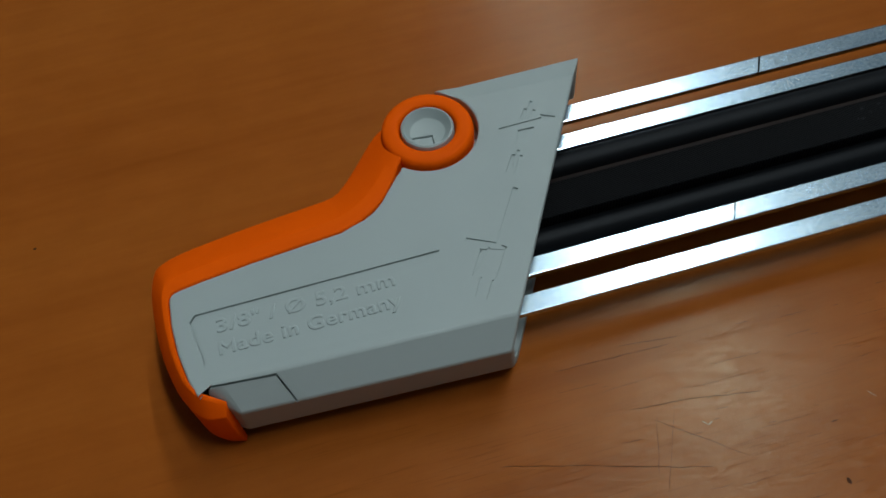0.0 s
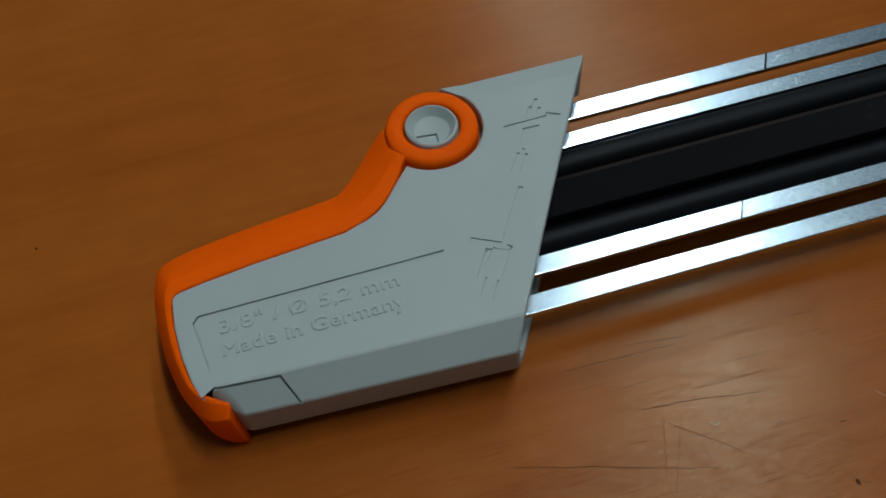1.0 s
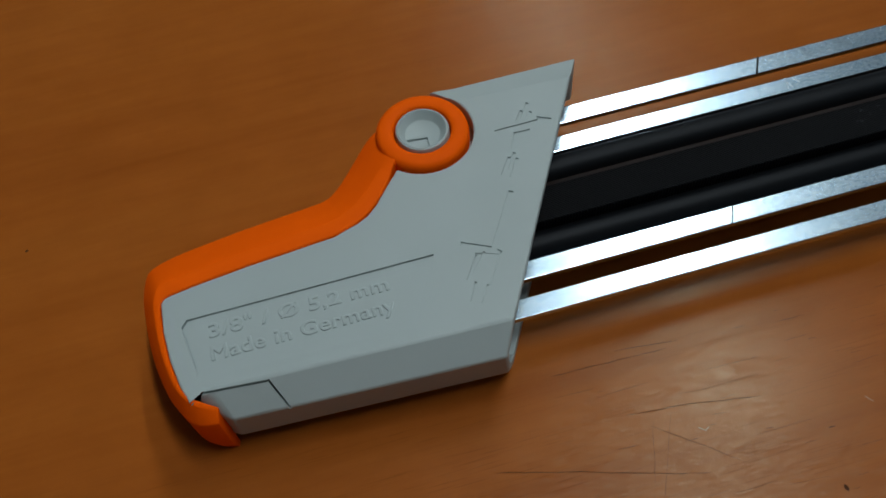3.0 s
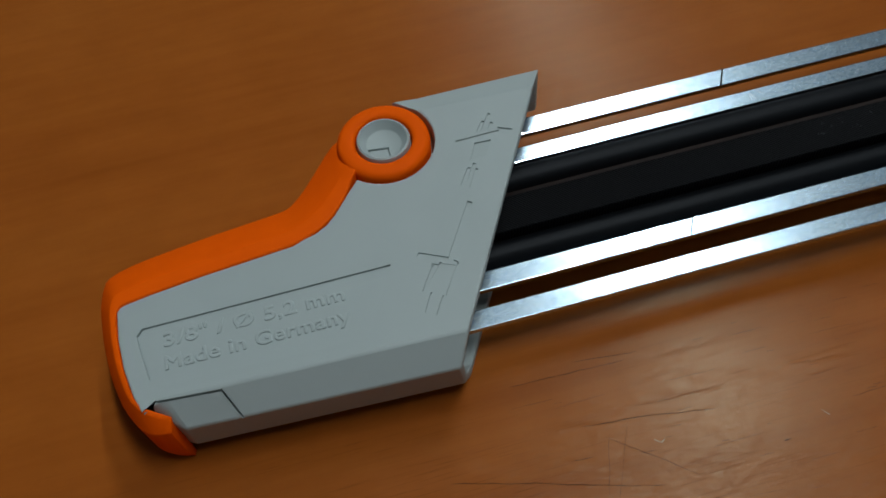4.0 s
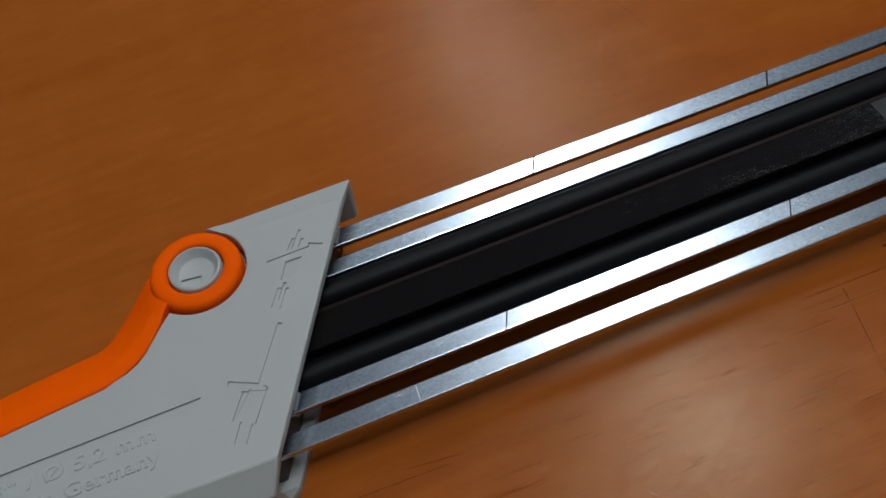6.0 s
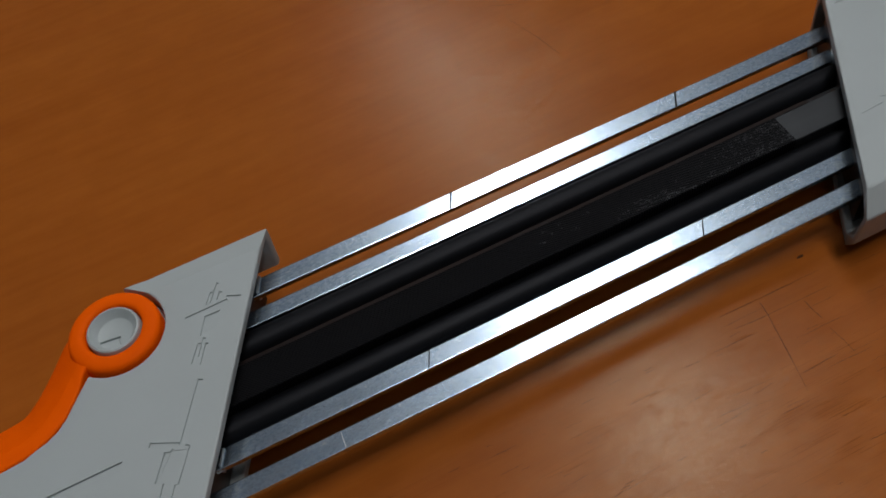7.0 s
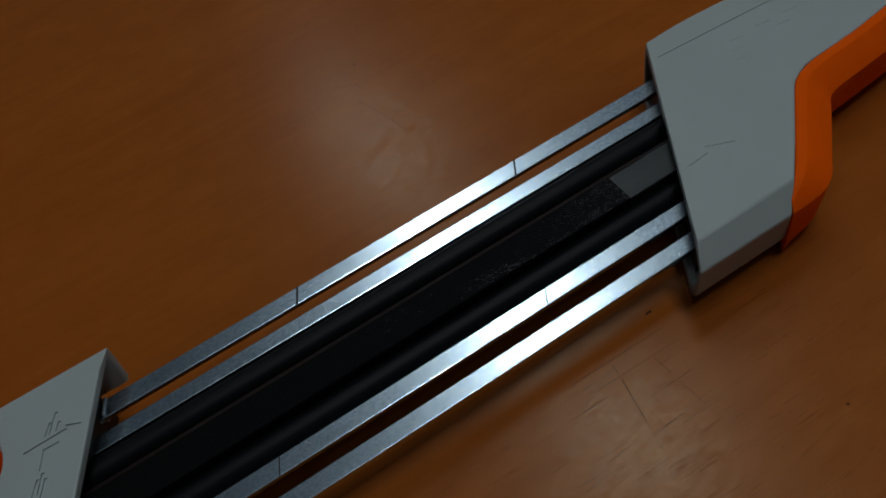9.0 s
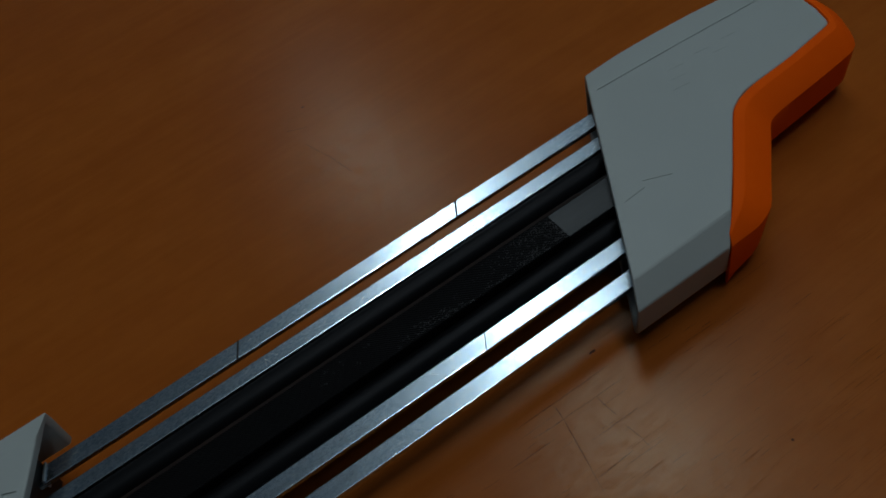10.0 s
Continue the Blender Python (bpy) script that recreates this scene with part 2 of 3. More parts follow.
def carve(ob, cutter_bm):
    """Cuts the cutter's volume out of ob, for good."""
    bmesh.ops.recalc_face_normals(cutter_bm, faces=cutter_bm.faces)
    me = bpy.data.meshes.new("cutter")
    bmesh.ops.scale(cutter_bm, vec=(CM, CM, CM), verts=cutter_bm.verts)
    cutter_bm.to_mesh(me)
    cutter_bm.free()
    c = new("cutter", me)
    md = ob.modifiers.new("carve", "BOOLEAN")
    md.operation, md.object, md.solver = "DIFFERENCE", c, "EXACT"
    md.use_self = True
    bpy.context.view_layer.update()
    done = bpy.data.meshes.new_from_object(ob.evaluated_get(bpy.context.evaluated_depsgraph_get()))
    ob.modifiers.clear()
    ob.data = done
    bpy.data.objects.remove(c)


# ---- the room ----
def slab(name, lo, hi, mat, label):
    bm = bmesh.new()
    box(bm, lo, hi)
    return tagged(link_mesh(name, bm, mat), label, name.split("_")[0], kind="structure")


slab("floor", (-280, -200, -80), (260, 280, -74), FLOORMAT, "grey floor of the room under the table")
slab("ceiling", (-280, -200, 186), (260, 280, 196), CEIL, "plain pale grey ceiling of the room")
slab("wall_north", (-280, 280, -80), (260, 290, 196), PAINT, "plain grey painted room wall")
slab("wall_south", (-280, -210, -80), (260, -200, 196), PAINT, "plain grey painted room wall")
slab("wall_east", (260, -210, -80), (270, 290, 196), PAINT, "plain grey painted room wall")
slab("wall_west", (-290, -210, -80), (-280, 290, 196), PAINT, "plain grey painted room wall")

# ---- ceiling lamps ----
for lx, ly, length, watts in LAMPS:
    fixture = tagged(new("ceiling_lamp"), ("long" if length > 1 else "short") + " fluorescent lamp with a glowing diffuser under the ceiling", "ceiling lamp", "ceiling lamps")
    fixture.location = (lx, ly, 0)
    half = length * 50
    bm = bmesh.new()
    box(bm, (-8, -half - 3, 182), (8, half + 3, 186))
    soften(bm, 0.8)
    part("housing", bm, LEGMAT, fixture, "grey enamelled lamp housing")
    bm = bmesh.new()
    box(bm, (-3.75, -half, TUBE_Z * 100 - 4), (3.75, half, 182))
    soften(bm, 1.0)
    part("diffuser", bm, GLOW, fixture, "glowing white diffuser")

# ---- table ----
table = tagged(new("table"), "worn cherry-coloured wood laminate table with fine scratches", "table")
bm = bmesh.new()
box(bm, (-70, -38, -2.6), (90, 60, 0))
soften(bm, 0.25)
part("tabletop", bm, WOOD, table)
for lx in (-66, 82):
    for ly in (-34, 52):
        bm = bmesh.new()
        box(bm, (lx, ly, -74), (lx + 4, ly + 4, -2.6))
        soften(bm, 0.4)
        part("leg", bm, LEGMAT, table, "grey enamelled steel leg")

m, n, l, p = material("scratched_wood")
p.inputs["Base Color"].default_value, p.inputs["Roughness"].default_value = (0.075, 0.024, 0.007, 1), 0.6
p.inputs["Specular IOR Level"].default_value = 0.06
MARK = m
m, n, l, p = material("chipped_lacquer")
p.inputs["Base Color"].default_value, p.inputs["Roughness"].default_value = (0.48, 0.36, 0.23, 1), 0.4
CHIP = m
top = table.children[0]


def hairline(points, width, mat, name):
    """A thin scratch in the lacquer, following the points with a slight tremble."""
    bm = bmesh.new()
    r = random.Random(len(points) * 31 + int(points[0][0] * 100))
    path = []
    for a, b in zip(points, points[1:]):
        for k in range(6):
            u = k / 6
            path.append((a[0] + (b[0] - a[0]) * u + r.uniform(-0.008, 0.008), a[1] + (b[1] - a[1]) * u + r.uniform(-0.008, 0.008)))
    path.append(points[-1])
    rings = []
    for k, (x, y) in enumerate(path):
        ax, ay = path[max(k - 1, 0)]
        bx, by = path[min(k + 1, len(path) - 1)]
        d = Vector((bx - ax, by - ay)).normalized()
        w = width * r.uniform(0.35, 1.0) * (0.3 if k in (0, len(path) - 1) else 1) / 2
        rings.append([(x - d.y * w, y + d.x * w, -0.004), (x - d.y * w, y + d.x * w, 0.0012), (x + d.y * w, y - d.x * w, 0.0012), (x + d.y * w, y - d.x * w, -0.004)])
    loft(bm, rings)
    return part(name, bm, mat, top)


for pts, w in (([(-6.91, -5.86), (-5.64, -6.22), (-4.42, -6.62), (-3.76, -6.79)], 0.014), ([(-4.36, -5.83), (-3.91, -6.19), (-3.21, -6.78)], 0.010), ([(-5.57, -4.58), (-4.78, -4.61), (-3.61, -4.65)], 0.014),
               ([(-4.46, -4.45), (-3.36, -4.57)], 0.012), ([(-4.66, -5.56), (-3.63, -5.67), (-2.54, -5.86)], 0.013), ([(-4.30, -5.78), (-4.64, -6.70)], 0.008), ([(-3.96, -5.67), (-4.62, -7.02)], 0.008),
               ([(3.10, -4.34), (3.94, -4.36), (5.20, -4.38)], 0.012), ([(3.45, -4.69), (5.21, -4.75)], 0.011), ([(3.89, -4.42), (3.86, -4.72), (3.51, -6.20)], 0.016), ([(3.98, -5.33), (4.96, -5.35)], 0.012),
               ([(3.62, -5.92), (4.38, -5.90)], 0.012), ([(4.56, -4.75), (4.61, -5.22)], 0.012), ([(4.60, -5.44), (4.65, -6.03)], 0.012), ([(3.53, 5.43), (4.09, 5.14)], 0.014), ([(3.76, 4.69), (3.98, 3.90), (4.14, 3.09)], 0.012)):
    hairline(pts, w, MARK, "scratch")
for x, y, rx, ry in ((-1.95, -7.58, 0.035, 0.06), (-1.70, -6.65, 0.07, 0.012), (-13.86, 0.55, 0.035, 0.03), (5.12, -3.98, 0.10, 0.035), (4.33, 5.85, 0.05, 0.03), (6.48, -7.39, 0.03, 0.03)):
    bm = bmesh.new()
    r = random.Random(int(x * 100))
    prism(bm, [(x + rx * r.uniform(0.6, 1.1) * math.cos(a), y + ry * r.uniform(0.6, 1.1) * math.sin(a)) for a in (2 * math.pi * k / 11 for k in range(11))], -0.004, 0.0015)
    part("dent", bm, MARK, top)
# short open cracks in the grain, over the worn front of the table
rng = random.Random(21)
bm = bmesh.new()
for i in range(150):
    x, y = rng.uniform(-5.6, 9.0), -4.5 - 4.2 * rng.random() ** 1.2
    run, w = rng.choice((0.12, 0.18, 0.25, 0.35, 0.5, 0.8)) * rng.uniform(0.7, 1.3), rng.uniform(0.004, 0.010)
    slant = rng.gauss(-0.03, 0.03)
    rings = []
    for k in range(6):
        u = k / 5
        ww = w * (0.15 if k in (0, 5) else rng.uniform(0.5, 1.0)) / 2
        cx, cy = x + run * (u - 0.5), y + run * (u - 0.5) * slant + rng.uniform(-0.006, 0.006)
        rings.append([(cx, cy - ww, -0.004), (cx, cy - ww, 0.0010), (cx, cy + ww, 0.0010), (cx, cy + ww, -0.004)])
    loft(bm, rings)
tagged(part("grain_crack", bm, MARK, top, "fine dark cracks along the wood grain"), kind="stuff")
hairline([(-3.66, -6.06), (-3.58, -6.15), (-3.50, -6.10)], 0.022, CHIP, "chip")
hairline([(-0.98, -6.34), (-0.88, -6.46)], 0.009, CHIP, "chip")

# ---- the filing tool ----
tool = tagged(new("file_guide"), "chainsaw file guide with grey and orange handles lying on the table", "file guide")
TOP, SHO, LOW = 1.64, 1.28, 0.42
MIDY = -1.90
TAN = 0.564


def left_face(y):
    return -3.48 - (0.44 - y) * TAN


def right_face(y):
    return 8.72 - (0.44 - y) * 0.600


def shell_body(outline, face, inward):
    """A hollow handle: outline has (x, y, outward dx, outward dy) round the top, from one corner of the open end to the other."""
    bm = bmesh.new()
    levels = [(TOP, 0.0), (SHO, 1.0), (LOW, 0.70), (0.0, 0.05)]
    cols = []
    for x, y, dx, dy in outline:
        cols.append([bm.verts.new((x + dx * k, y + dy * k, z)) for z, k in levels])
    first, last = cols[0], cols[-1]
    for v in first + last:
        v.co.x = face(v.co.y)
    for a, b in zip(cols, cols[1:]):
        for i in range(3):
            bm.faces.new((a[i], b[i], b[i + 1], a[i + 1]))
    bm.faces.new([c[0] for c in cols])
    bm.faces.new([c[3] for c in cols][::-1])
    ring = first + last[::-1]
    inner, deep = [], []
    for v in ring:
        y = v.co.y + (0.12 if v.co.y < MIDY else -0.13)
        z = v.co.z + (0.20 if v.co.z < 0.1 else -0.20 if v.co.z > 1.6 else 0.08 if v.co.z < 0.82 else -0.08)
        inner.append(bm.verts.new((face(y), y, z)))
        deep.append(bm.verts.new((face(y) + inward * 1.6, y, z)))
    k = len(ring)
    for i in range(k):
        j = (i + 1) % k
        bm.faces.new((ring[i], ring[j], inner[j], inner[i]))
        bm.faces.new((inner[i], inner[j], deep[j], deep[i]))
    bm.faces.new(deep)
    bmesh.ops.recalc_face_normals(bm, faces=bm.faces)
    soften(bm, 0.035, 20, 2)
    return bm


def grip(stations):
    """An orange edge grip: stations of (inner xy, outer xy, inner z, and the outer edge's z where it is raised)."""
    bm = bmesh.new()
    rings = []
    rows = [(*st[0], *st[1], *(st[2:] if len(st) > 3 else (st[2], SHO))) for st in stations]
    fine = []
    for i in range(len(rows) - 1):
        p1, p2 = np.array(rows[i]), np.array(rows[i + 1])
        for u in (0.0, 0.34, 0.67):
            fine.append(p1 + (p2 - p1) * u)
    fine.append(np.array(rows[-1]))
    fine = [fine[0]] + [0.25 * a + 0.5 * b + 0.25 * c for a, b, c in zip(fine, fine[1:], fine[2:])] + [fine[-1]]
    for bx, by, ox, oy, zt, zo in fine:
        fx, fy = bx + (ox - bx) * 0.30, by + (oy - by) * 0.30
        ux, uy = bx + (ox - bx) * 0.45, by + (oy - by) * 0.45
        rings.append([(bx, by, zt - 0.25), (bx, by, zt - 0.03), (bx + (fx - bx) * 0.12, by + (fy - by) * 0.12, zt),
                      (fx, fy, zt - 0.02), (ox, oy, zo), (bx + (ox - bx) * 0.86, by + (oy - by) * 0.86, LOW), (ux, uy, 0.02), (bx, by, 0.02)])
    loft(bm, rings)
    bmesh.ops.recalc_face_normals(bm, faces=bm.faces)
    soften(bm, 0.05, 22, 2)
    return bm


# left handle
RC = Vector((-6.49, -0.335))
recess = [(RC.x + 0.872 * math.cos(radians(a)), RC.y + 0.872 * math.sin(radians(a))) for a in range(226, 421, 8)]
left_outline = [(left_face(0.52), 0.52, 0, 0.03), (-6.16, 0.48, 0, 0.03)]
left_outline += [(x, y, 0, 0) for x, y in recess[::-1]]
left_outline += [(x, y, 0, 0) for x, y in ((-7.15, -1.03), (-7.27, -1.16), (-7.61, -1.57), (-7.78, -1.72), (-7.97, -1.82), (-8.18, -1.88), (-8.37, -1.95), (-8.94, -2.00), (-9.86, -2.08),
                                         (-10.69, -2.18), (-11.06, -2.24), (-11.16, -2.27), (-11.22, -2.35), (-11.24, -2.84), (-11.20, -3.35), (-11.10, -3.85), (-10.99, -4.16))]
left_outline += [(-10.86, -4.06, 0, 0), (-10.66, -4.01, 0.17, -0.40), (left_face(-4.20), -4.20, 0, -0.42)]
handle_left = part("handle", shell_body(left_outline, left_face, -1), GREY, tool, "light grey plastic handle with engraved pictograms and raised lettering")
smooth(handle_left)

cut = bmesh.new()
# sunken lettering panel, deepest along its upper edge
panel = [(-10.94, -2.87), (-10.86, -2.75), (-6.95, -2.75), (-7.56, -3.90), (-10.82, -3.78)]
depth = [0.030, 0.032, 0.032, 0.003, 0.003]
lo = [cut.verts.new((x, y, TOP - d)) for (x, y), d in zip(panel, depth)]
hi = [cut.verts.new((x, y, TOP + 0.1)) for x, y in panel]
cut.faces.new(lo)
cut.faces.new(hi[::-1])
for i in range(5):
    cut.faces.new((lo[i], hi[i], hi[(i + 1) % 5], lo[(i + 1) % 5]))
carve(handle_left, cut)
cut = bmesh.new()
loft(cut, [[(-6.05, 0.15, TOP), (-6.05, 0.62, TOP - 0.03), (-6.05, 0.62, TOP + 0.2), (-6.05, 0.15, TOP + 0.2)], [(-5.55, 0.14, TOP), (-5.55, 0.62, TOP - 0.11), (-5.55, 0.62, TOP + 0.2), (-5.55, 0.14, TOP + 0.2)], [(-3.0, 0.03, TOP), (-3.0, 0.60, TOP - 0.15), (-3.0, 0.60, TOP + 0.2), (-3.0, 0.03, TOP + 0.2)]])
carve(handle_left, cut)
cut = bmesh.new()
LINES = [((-5.45, -2.00), (-6.01, -2.91)), ((-6.01, -2.92), (-6.47, -2.68)), ((-6.47, -2.68), (-6.50, -2.73)),
         ((-5.97, -2.98), (-5.93, -3.02)), ((-5.94, -3.05), (-6.25, -3.54)), ((-6.19, -2.95), (-6.22, -2.98)), ((-6.23, -2.98), (-6.32, -2.94)),
         ((-6.33, -2.98), (-6.57, -3.36)), ((-6.47, -3.44), (-6.63, -3.73)), ((-6.31, -3.54), (-6.47, -3.82)),
         ((-5.30, -0.70), (-4.56, -0.69)), ((-4.53, -0.63), (-4.33, -0.73)), ((-4.61, -0.30), (-4.81, -0.61)),
         ((-4.76, -0.43), (-4.88, -0.60)), ((-4.62, -0.50), (-4.69, -0.61)), ((-5.01, -0.84), (-4.75, -0.85)), ((-5.01, -0.86), (-5.17, -1.16)),
         ((-5.15, -1.26), (-5.31, -1.54)), ((-5.26, -1.32), (-5.45, -1.61)), ((-5.14, -1.38), (-5.32, -1.69))]
for k, (a, b) in enumerate(LINES):
    wide = k in (0, 12, 13, 14, 17, 18, 19)
    groove(cut, a, b, 0.085 if k == 0 else 0.055 if wide else 0.030, 0.03, TOP)
groove(cut, (-10.86, -2.76), (-6.97, -2.755), 0.018, 0.045, TOP)
groove(cut, (-10.94, -2.86), (-10.86, -2.76), 0.028, 0.06, TOP)
groove(cut, (-10.94, -2.86), (-10.91, -3.15), 0.032, 0.06, TOP)
groove(cut, (-10.91, -3.15), (-10.83, -3.62), 0.026, 0.05, TOP)
carve(handle_left, cut)
smooth(handle_left)

# the back wall stops short of the table at the open end
cut = bmesh.new()
box(cut, (-4.9, -0.45, -0.1), (-3.0, 1.2, 0.56))
carve(handle_left, cut)

# sunken fields of the pictograms, running out to nothing on one side
def sunken(pts, depths):
    field = bmesh.new()
    under = [field.verts.new((x, y, TOP - d)) for (x, y), d in zip(pts, depths)]
    over = [field.verts.new((x, y, TOP + 0.1)) for x, y in pts]
    field.faces.new(under)
    field.faces.new(over[::-1])
    for i in range(len(pts)):
        j = (i + 1) % len(pts)
        field.faces.new((under[i], over[i], over[j], under[j]))
    carve(handle_left, field)


sunken([(-4.55, -0.62), (-4.32, -0.735), (-4.53, -0.80)], (0.030, 0.012, 0.004))
sunken([(-5.02, -0.85), (-4.74, -0.86), (-4.90, -1.14), (-5.17, -1.15)], (0.034, 0.026, 0.003, 0.006))
sunken([(-6.20, -2.96), (-5.96, -3.06), (-6.27, -3.54), (-6.56, -3.36)], (0.016, 0.010, 0.003, 0.005))

# seam of the snap-in tab at the lower corner
cut = bmesh.new()
for a, b, d in (((-11.02, -4.15), (-10.78, -4.01), 0.25), ((-10.78, -4.02), (-9.84, -4.09), 0.16), ((-9.83, -4.09), (-9.55, -4.62), 0.40)):
    groove(cut, a, b, 0.028, d, TOP)
carve(handle_left, cut)
smooth(handle_left)

LEFT_GRIP = [((-10.64, -4.20), (-10.70, -4.40), 1.42), ((-10.86, -4.11), (-10.99, -4.36), 1.58), ((-10.99, -4.04), (-11.18, -4.17), 1.64), ((-11.11, -3.85), (-11.37, -3.78), TOP),
             ((-11.21, -3.35), (-11.51, -3.20), TOP), ((-11.25, -2.84), (-11.57, -2.60), TOP), ((-11.24, -2.40), (-11.57, -1.93), TOP),
             ((-11.17, -2.26), (-11.46, -1.48), TOP), ((-11.06, -2.23), (-11.22, -1.36), TOP), ((-10.69, -2.17), (-10.86, -1.27), TOP),
             ((-9.86, -2.07), (-9.80, -1.12), TOP), ((-8.94, -1.99), (-8.80, -1.02), TOP), ((-8.37, -1.94), (-8.34, -0.97), TOP),
             ((-7.97, -1.81), (-8.08, -0.74), TOP), ((-7.61, -1.56), (-7.78, -0.38), TOP), ((-7.28, -1.15), (-7.50, -0.10), TOP + 0.02, 1.38), ((-7.16, -0.93), (-7.30, -0.02), TOP + 0.05, 1.54), ((-7.00, -0.74), (-7.00, 0.02), TOP + 0.06, 1.60)]
grip_left = part("grip", grip(LEFT_GRIP), ORANGE, tool, "orange plastic locking lever with a round eye")
smooth(grip_left)
bm = bmesh.new()
ring_profile = [(0.49, 1.30), (0.49, 1.66), (0.505, 1.695), (0.535, 1.715), (0.58, 1.725), (0.65, 1.722), (0.72, 1.712), (0.765, 1.687), (0.793, 1.645), (0.804, 1.59), (0.804, 0.60), (0.49, 0.60)]
turned(bm, RC, ring_profile, 72)
smooth(part("eye", bm, ORANGE, grip_left), 50, False)
bm = bmesh.new()
cap_profile = [(0.0001, 0.6), (0.0001, 1.58), (0.29, 1.58), (0.315, 1.595), (0.385, 1.70), (0.415, 1.728), (0.447, 1.715), (0.465, 1.675), (0.465, 0.6)]
turned(bm, RC, cap_profile, 64)
bmesh.ops.remove_doubles(bm, verts=bm.verts, dist=0.001)
cap = smooth(part("button", bm, GREY, tool, "dished light grey plastic button"), 40, False)
cut = bmesh.new()
groove(cut, (RC.x - 0.27, RC.y - 0.07), (RC.x + 0.04, RC.y - 0.11), 0.045, 0.05, 1.58)
groove(cut, (RC.x + 0.04, RC.y - 0.11), (RC.x + 0.04, RC.y - 0.26), 0.035, 0.05, 1.58)
carve(cap, cut)
bm = bmesh.new()
turned(bm, RC + Vector((0.11, -0.02)), [(0.0001, 0.05), (0.0001, 1.36), (0.752, 1.36), (0.752, 0.05)], 48)
part("eye_seat", bm, GREY, handle_left)

# right handle
right_outline = [(right_face(-4.17), -4.17, 0, -0.38), (8.22, -4.17, -0.40, -0.40)]
right_outline += [(x, y, 0, 0) for x, y in ((8.24, -4.15), (8.92, -3.50), (9.86, -2.56), (10.03, -2.41), (10.29, -2.28), (10.50, -2.21), (10.74, -2.18), (11.83, -2.13), (12.98, -1.99), (13.06, -1.96), (13.11, -1.88), (13.24, -1.50), (13.30, -1.05),
                                         (13.22, -0.45), (13.06, 0.00), (12.88, 0.12))]
right_outline += [(x, y, 0, 0.10) for x, y in ((12.62, 0.09), (12.18, 0.15), (11.80, 0.20), (11.39, 0.25), (10.95, 0.29), (10.51, 0.325), (10.0, 0.355), (9.50, 0.37), (9.05, 0.36), (right_face(0.34), 0.34))]
handle_right = part("handle", shell_body(right_outline, right_face, 1), GREY, tool, "light grey plastic handle with faint engraved lines")
cut = bmesh.new()
for a, b in (((8.56, -0.17), (9.56, -0.23)), ((9.56, -0.23), (10.67, -0.30)), ((10.67, -0.30), (11.66, -0.375)), ((11.66, -0.375), (12.62, -0.45))):
    groove(cut, a, b, 0.026, 0.018, TOP)
for a, b in (((7.02, -2.79), (7.48, -2.76)), ((7.58, -2.62), (8.07, -2.85))):
    groove(cut, a, b, 0.024, 0.012, TOP)
for x, y in ((9.9, -0.75), (9.75, -1.0), (9.6, -1.25), (10.6, -0.75), (10.9, -1.0), (11.3, -0.8)):
    groove(cut, (x, y), (x + 0.34, y - 0.05), 0.014, 0.006, TOP)
carve(handle_right, cut)
smooth(handle_right)
RIGHT_GRIP = [((7.95, -4.40), (7.86, -4.57), 1.44), ((8.26, -4.14), (8.56, -4.56), 1.62), ((8.55, -3.87), (9.00, -4.40), TOP), ((8.93, -3.49), (9.40, -4.00), TOP), ((9.87, -2.55), (10.30, -3.14), TOP),
              ((10.04, -2.40), (10.42, -3.00), TOP), ((10.30, -2.27), (10.56, -2.89), TOP), ((10.75, -2.17), (10.80, -2.82), TOP), ((11.83, -2.12), (11.85, -2.74), TOP), ((12.98, -1.98), (13.05, -2.64), TOP),
              ((13.08, -1.95), (13.28, -2.52), TOP), ((13.13, -1.87), (13.48, -2.25), TOP), ((13.26, -1.50), (13.78, -1.60), TOP), ((13.32, -1.05), (13.82, -1.00), TOP), ((13.24, -0.44), (13.70, -0.30), TOP), ((13.08, 0.01), (13.38, 0.22), TOP),
              ((12.90, 0.13), (13.02, 0.42), TOP)]
smooth(part("grip", grip(RIGHT_GRIP), ORANGE, tool, "orange plastic edge grip"))

# dark inserts that hold bars and files inside the open ends
for face, inward, depth_in, holder in ((left_face, -1, 0.24, handle_left), (right_face, 1, 0.16, handle_right)):
    bm = bmesh.new()
    prism(bm, [(face(0.02) + inward * depth_in, 0.02), (face(-3.94) + inward * depth_in, -3.94), (face(-3.94) + inward * 1.5, -3.94), (face(0.02) + inward * 1.5, 0.02)], 0.24, 1.40)
    soften(bm, 0.03, 30, 2)
    part("insert", bm, DARKPLASTIC, holder, "dark grey plastic insert")

# small steel lugs beside the bars in the left opening
for (ax, ay), (bx, by) in (((-3.91, 0.02), (-4.06, -0.31)), ((-5.55, -2.93), (-5.70, -3.20))):
    bm = bmesh.new()
    d = Vector((bx - ax, by - ay)).normalized()
    w = (-d.y * 0.02, d.x * 0.02)
    prism(bm, [(ax + w[0], ay + w[1]), (ax - w[0], ay - w[1]), (bx - w[0], by - w[1]), (bx + w[0], by + w[1])], 0.72, 0.985)
    part("lug", bm, LUG, handle_left, "steel lug coloured pale for its lamp highlight")

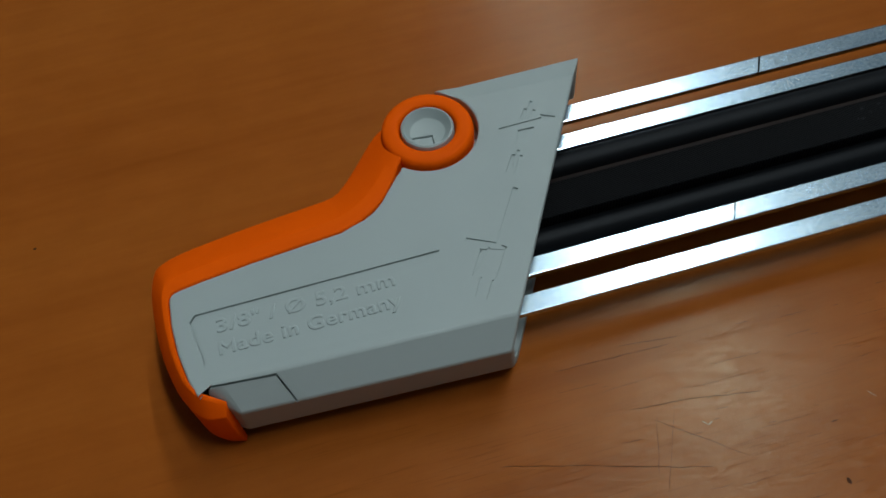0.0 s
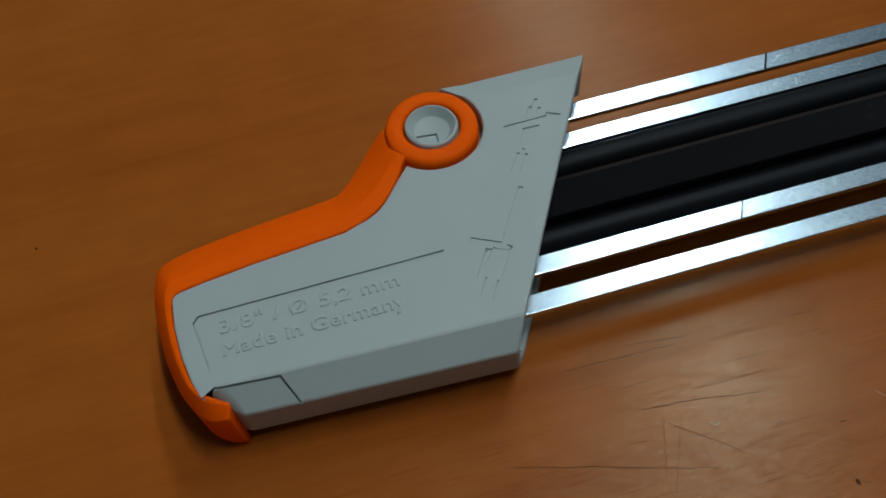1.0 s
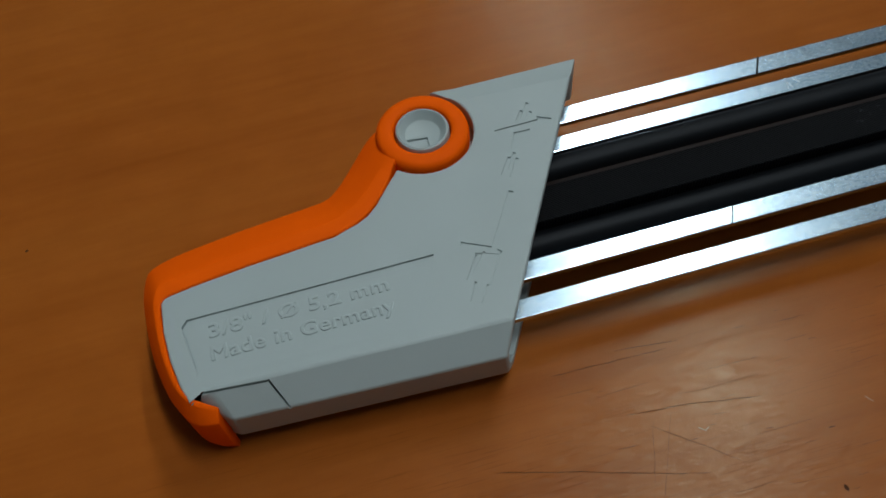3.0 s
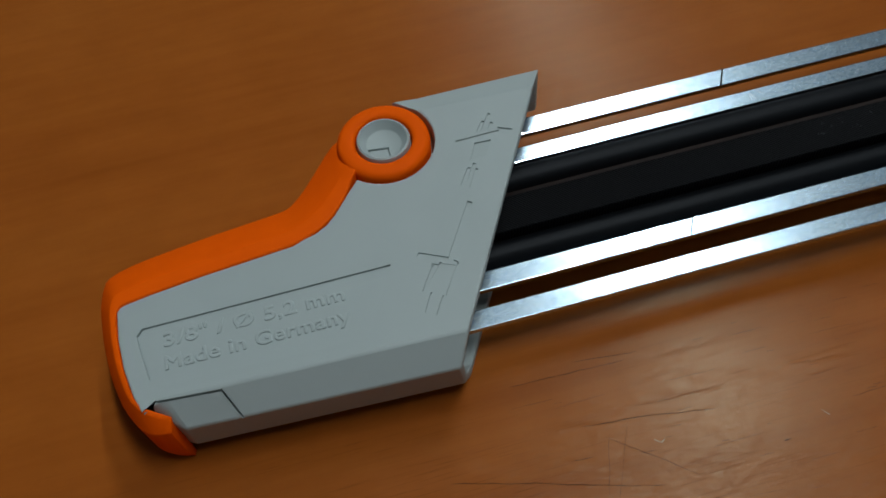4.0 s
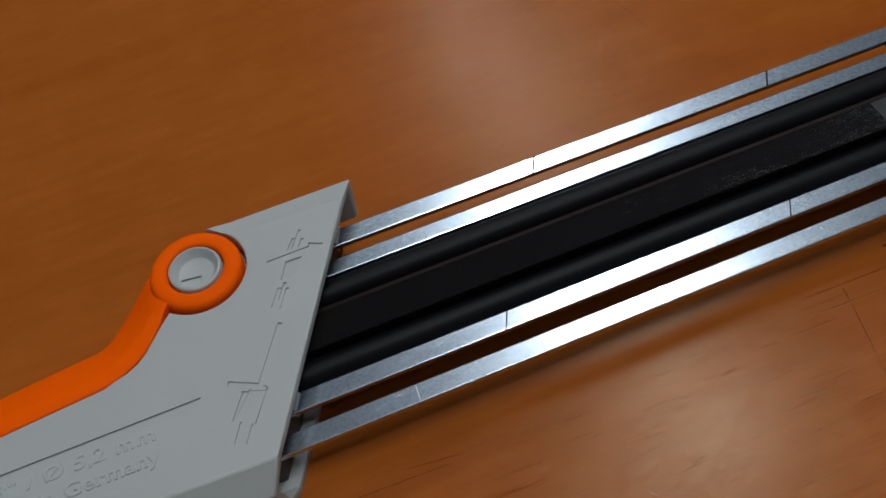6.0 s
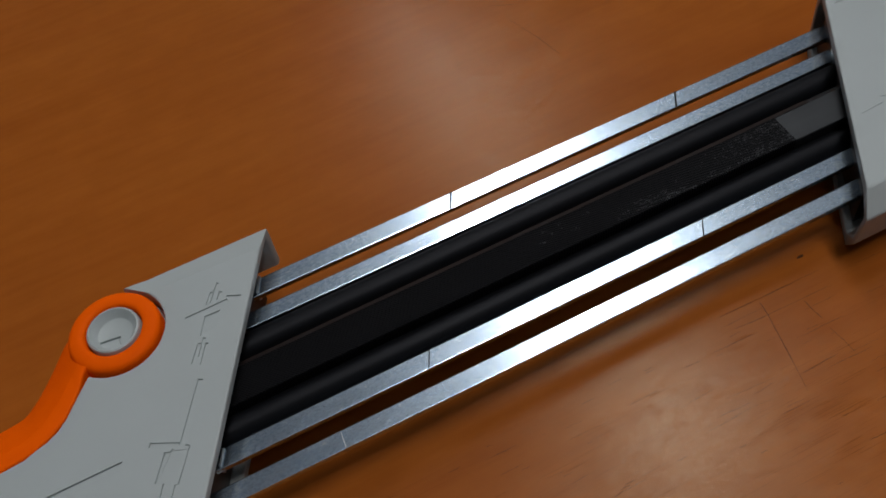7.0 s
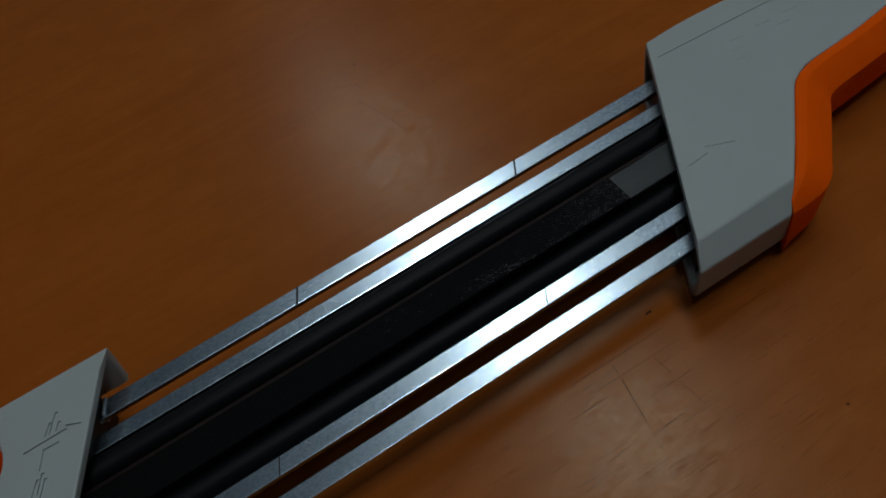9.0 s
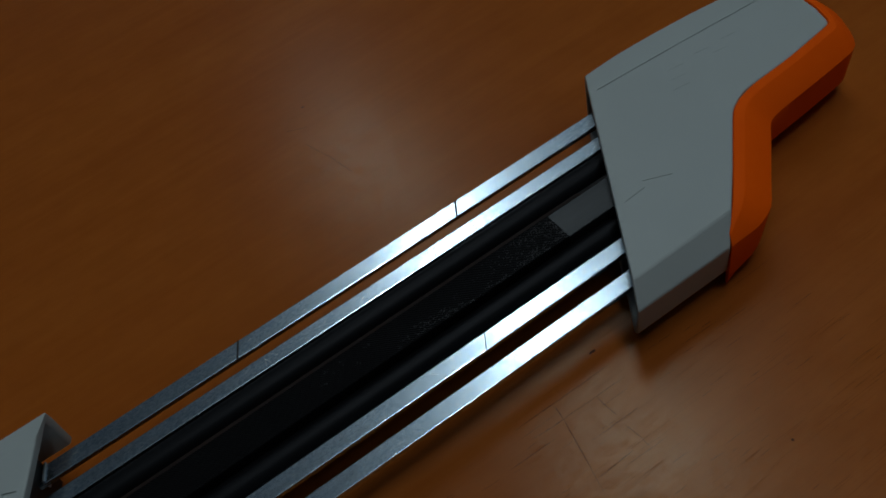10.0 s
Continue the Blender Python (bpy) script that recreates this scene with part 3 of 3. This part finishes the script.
# raised lettering
def lettering(text, x, y, size, width):
    cu = bpy.data.curves.new("lettering", "FONT")
    cu.body, cu.size, cu.extrude, cu.bevel_depth, cu.bevel_resolution = text, size, 0.010, 0.009, 1
    cu.space_character = 1.06
    ob = new("lettering", cu)
    bpy.context.view_layer.update()
    me = bpy.data.meshes.new_from_object(ob.evaluated_get(bpy.context.evaluated_depsgraph_get()))
    bpy.data.objects.remove(ob)
    bm = bmesh.new()
    bm.from_mesh(me)
    xs = [v.co.x for v in bm.verts]
    k = width / (max(xs) - min(xs))
    x0 = min(xs)
    for v in bm.verts:
        yy = y + v.co.y
        top = TOP - 0.032 * max(0.0, min(1.0, (yy + 3.85) / 1.07))
        v.co = Vector((x + (v.co.x - x0) * k, yy, top + v.co.z))
    return part("lettering", bm, GREY, handle_left, "raised light grey lettering")


lettering('3/8" / \u00d8 5,2 mm', -10.57, -3.15, 0.335, 2.81)
lettering("Made in Germany", -10.59, -3.545, 0.335, 2.84)


# guide bars
BARS = [(0.0, -0.36), (-0.62, -0.935), (-2.90, -3.24), (-3.55, -3.89)]
bars = []
for y1, y0 in BARS:
    bm = bmesh.new()
    yc = (y0 + y1) / 2
    xa, xb = left_face(yc) - 1.2, right_face(yc) + 1.2
    box(bm, (xa, y0, 0.82), (xb, y1, 0.94))
    soften(bm, 0.02, 30, 2)
    bars.append(part("guide_bar", bm, STEEL, tool, "zinc-plated steel guide bar"))


def mark(a, b, z, width, mat, parent, name, thick=0.004):
    bm = bmesh.new()
    a, b = Vector(a), Vector(b)
    d = (b - a).normalized()
    s = Vector((-d.y, d.x)) * width / 2
    prism(bm, [tuple(a + s), tuple(a - s), tuple(b - s), tuple(b + s)], z - 0.01, z + thick)
    return part(name, bm, mat, parent)


for bar, a, b in ((0, (0.0, 0.0), (-0.19, -0.36)), (0, (5.0, 0.0), (4.79, -0.36)), (2, (-1.84, -2.91), (-2.00, -3.235)), (2, (3.61, -2.91), (3.42, -3.235))):
    mark(a, b, 0.94, 0.035 if bar == 0 else 0.020, SCRIBE, bars[bar], "scribe_line")

# files
def round_file(yc):
    bm = bmesh.new()
    xa, xb = left_face(yc) - 1.0, right_face(yc) + 1.0
    loft(bm, [[(x, yc + 0.26 * math.cos(a), 0.80 + 0.26 * math.sin(a)) for a in (2 * math.pi * i / 28 for i in range(28))] for x in (xa, xb)])
    return smooth(part("round_file", bm, FILE_ROUND, tool, "blackened round steel file"), 35, False)


round_file(-1.22)
round_file(-2.62)
FLAT = [(-2.45, 0.86), (-2.45, 1.235), (-2.435, 1.25), (-1.80, 1.25), (-1.66, 1.15), (-1.66, 0.86)]


def flat_length(x0, x1, drop, name, mat, parent, label):
    bm = bmesh.new()
    loft(bm, [[(x, y, z - drop) for y, z in FLAT] for x in (x0, x1)])
    return part(name, bm, mat, parent, label)


flat = flat_length(left_face(-2.0) - 1.0, 5.95, 0.0, "flat_file", FILE_FLAT, tool, "blackened flat steel file with fine diagonal teeth")
flat_length(5.95, right_face(-2.0) + 1.0, 0.012, "file_tang", TANG, flat, "smooth grey uncut end of the file")
bm = bmesh.new()
loft(bm, [[(x, -1.795, 1.2485), (x, -1.795, 1.2535), (x, -1.660, 1.1570), (x, -1.660, 1.1520)] for x in (left_face(-2.0) - 0.9, 6.75)])
part("edge_bevel", bm, BROWN_EDGE, flat, "dark brown bevelled back edge of the file")

# steel filings clinging to the file, thickest along its front edge and near the tang
rng = random.Random(7)
bm = bmesh.new()
clumps = [(rng.gauss(3.05, 0.40), -2.43 + abs(rng.gauss(0, 0.13)), 0.05) for i in range(34)]
clumps += [(rng.uniform(3.3, 5.7), -2.44 + abs(rng.gauss(0, 0.05)), 0.04) for i in range(30)]
clumps += [(5.90 - abs(rng.gauss(0, 0.75)), rng.uniform(-2.42, -1.86), 0.07) for i in range(64)]
clumps += [(5.90, rng.uniform(-2.42, -1.84), 0.03) for i in range(16)]
clumps += [(rng.uniform(-1.0, 3.0), rng.uniform(-2.42, -1.90), 0.03) for i in range(10)]
for cx, cy, spread in clumps:
    for i in range(rng.randrange(3, 11)):
        x, y = rng.gauss(cx, spread * 1.5), rng.gauss(cy, spread * 0.6)
        if not -2.445 < y < -1.80 or x > 5.945:
            continue
        r = rng.choice((0.003, 0.004, 0.005, 0.006, 0.008, 0.011))
        a = rng.uniform(0, math.pi)
        pts = [(x + r * rng.uniform(0.6, 1.9) * math.cos(a + k * math.pi / 2), y + r * rng.uniform(0.5, 1.2) * math.sin(a + k * math.pi / 2)) for k in range(4)]
        prism(bm, pts, 1.245, 1.25 + rng.uniform(0.002, 0.014))
tagged(part("filing_dust", bm, FILINGS, flat, "grey steel filings"), kind="stuff")
for i in range(12):
    bar = rng.randrange(4)
    y1, y0 = BARS[bar]
    x = rng.uniform(-4.5, 6.5)
    ya, yb = sorted((rng.uniform(y0 + 0.03, y1 - 0.03), rng.uniform(y0 + 0.03, y1 - 0.03)))
    mark((x, ya), (x + rng.uniform(-0.12, 0.12), yb + 0.02), 0.94, rng.uniform(0.004, 0.007), SCRATCH, bars[bar], "scratch", 0.0015)
mark((-3.75, -3.58), (-3.77, -3.88), 0.94, 0.012, SCRATCH, bars[3], "scratch", 0.0015)
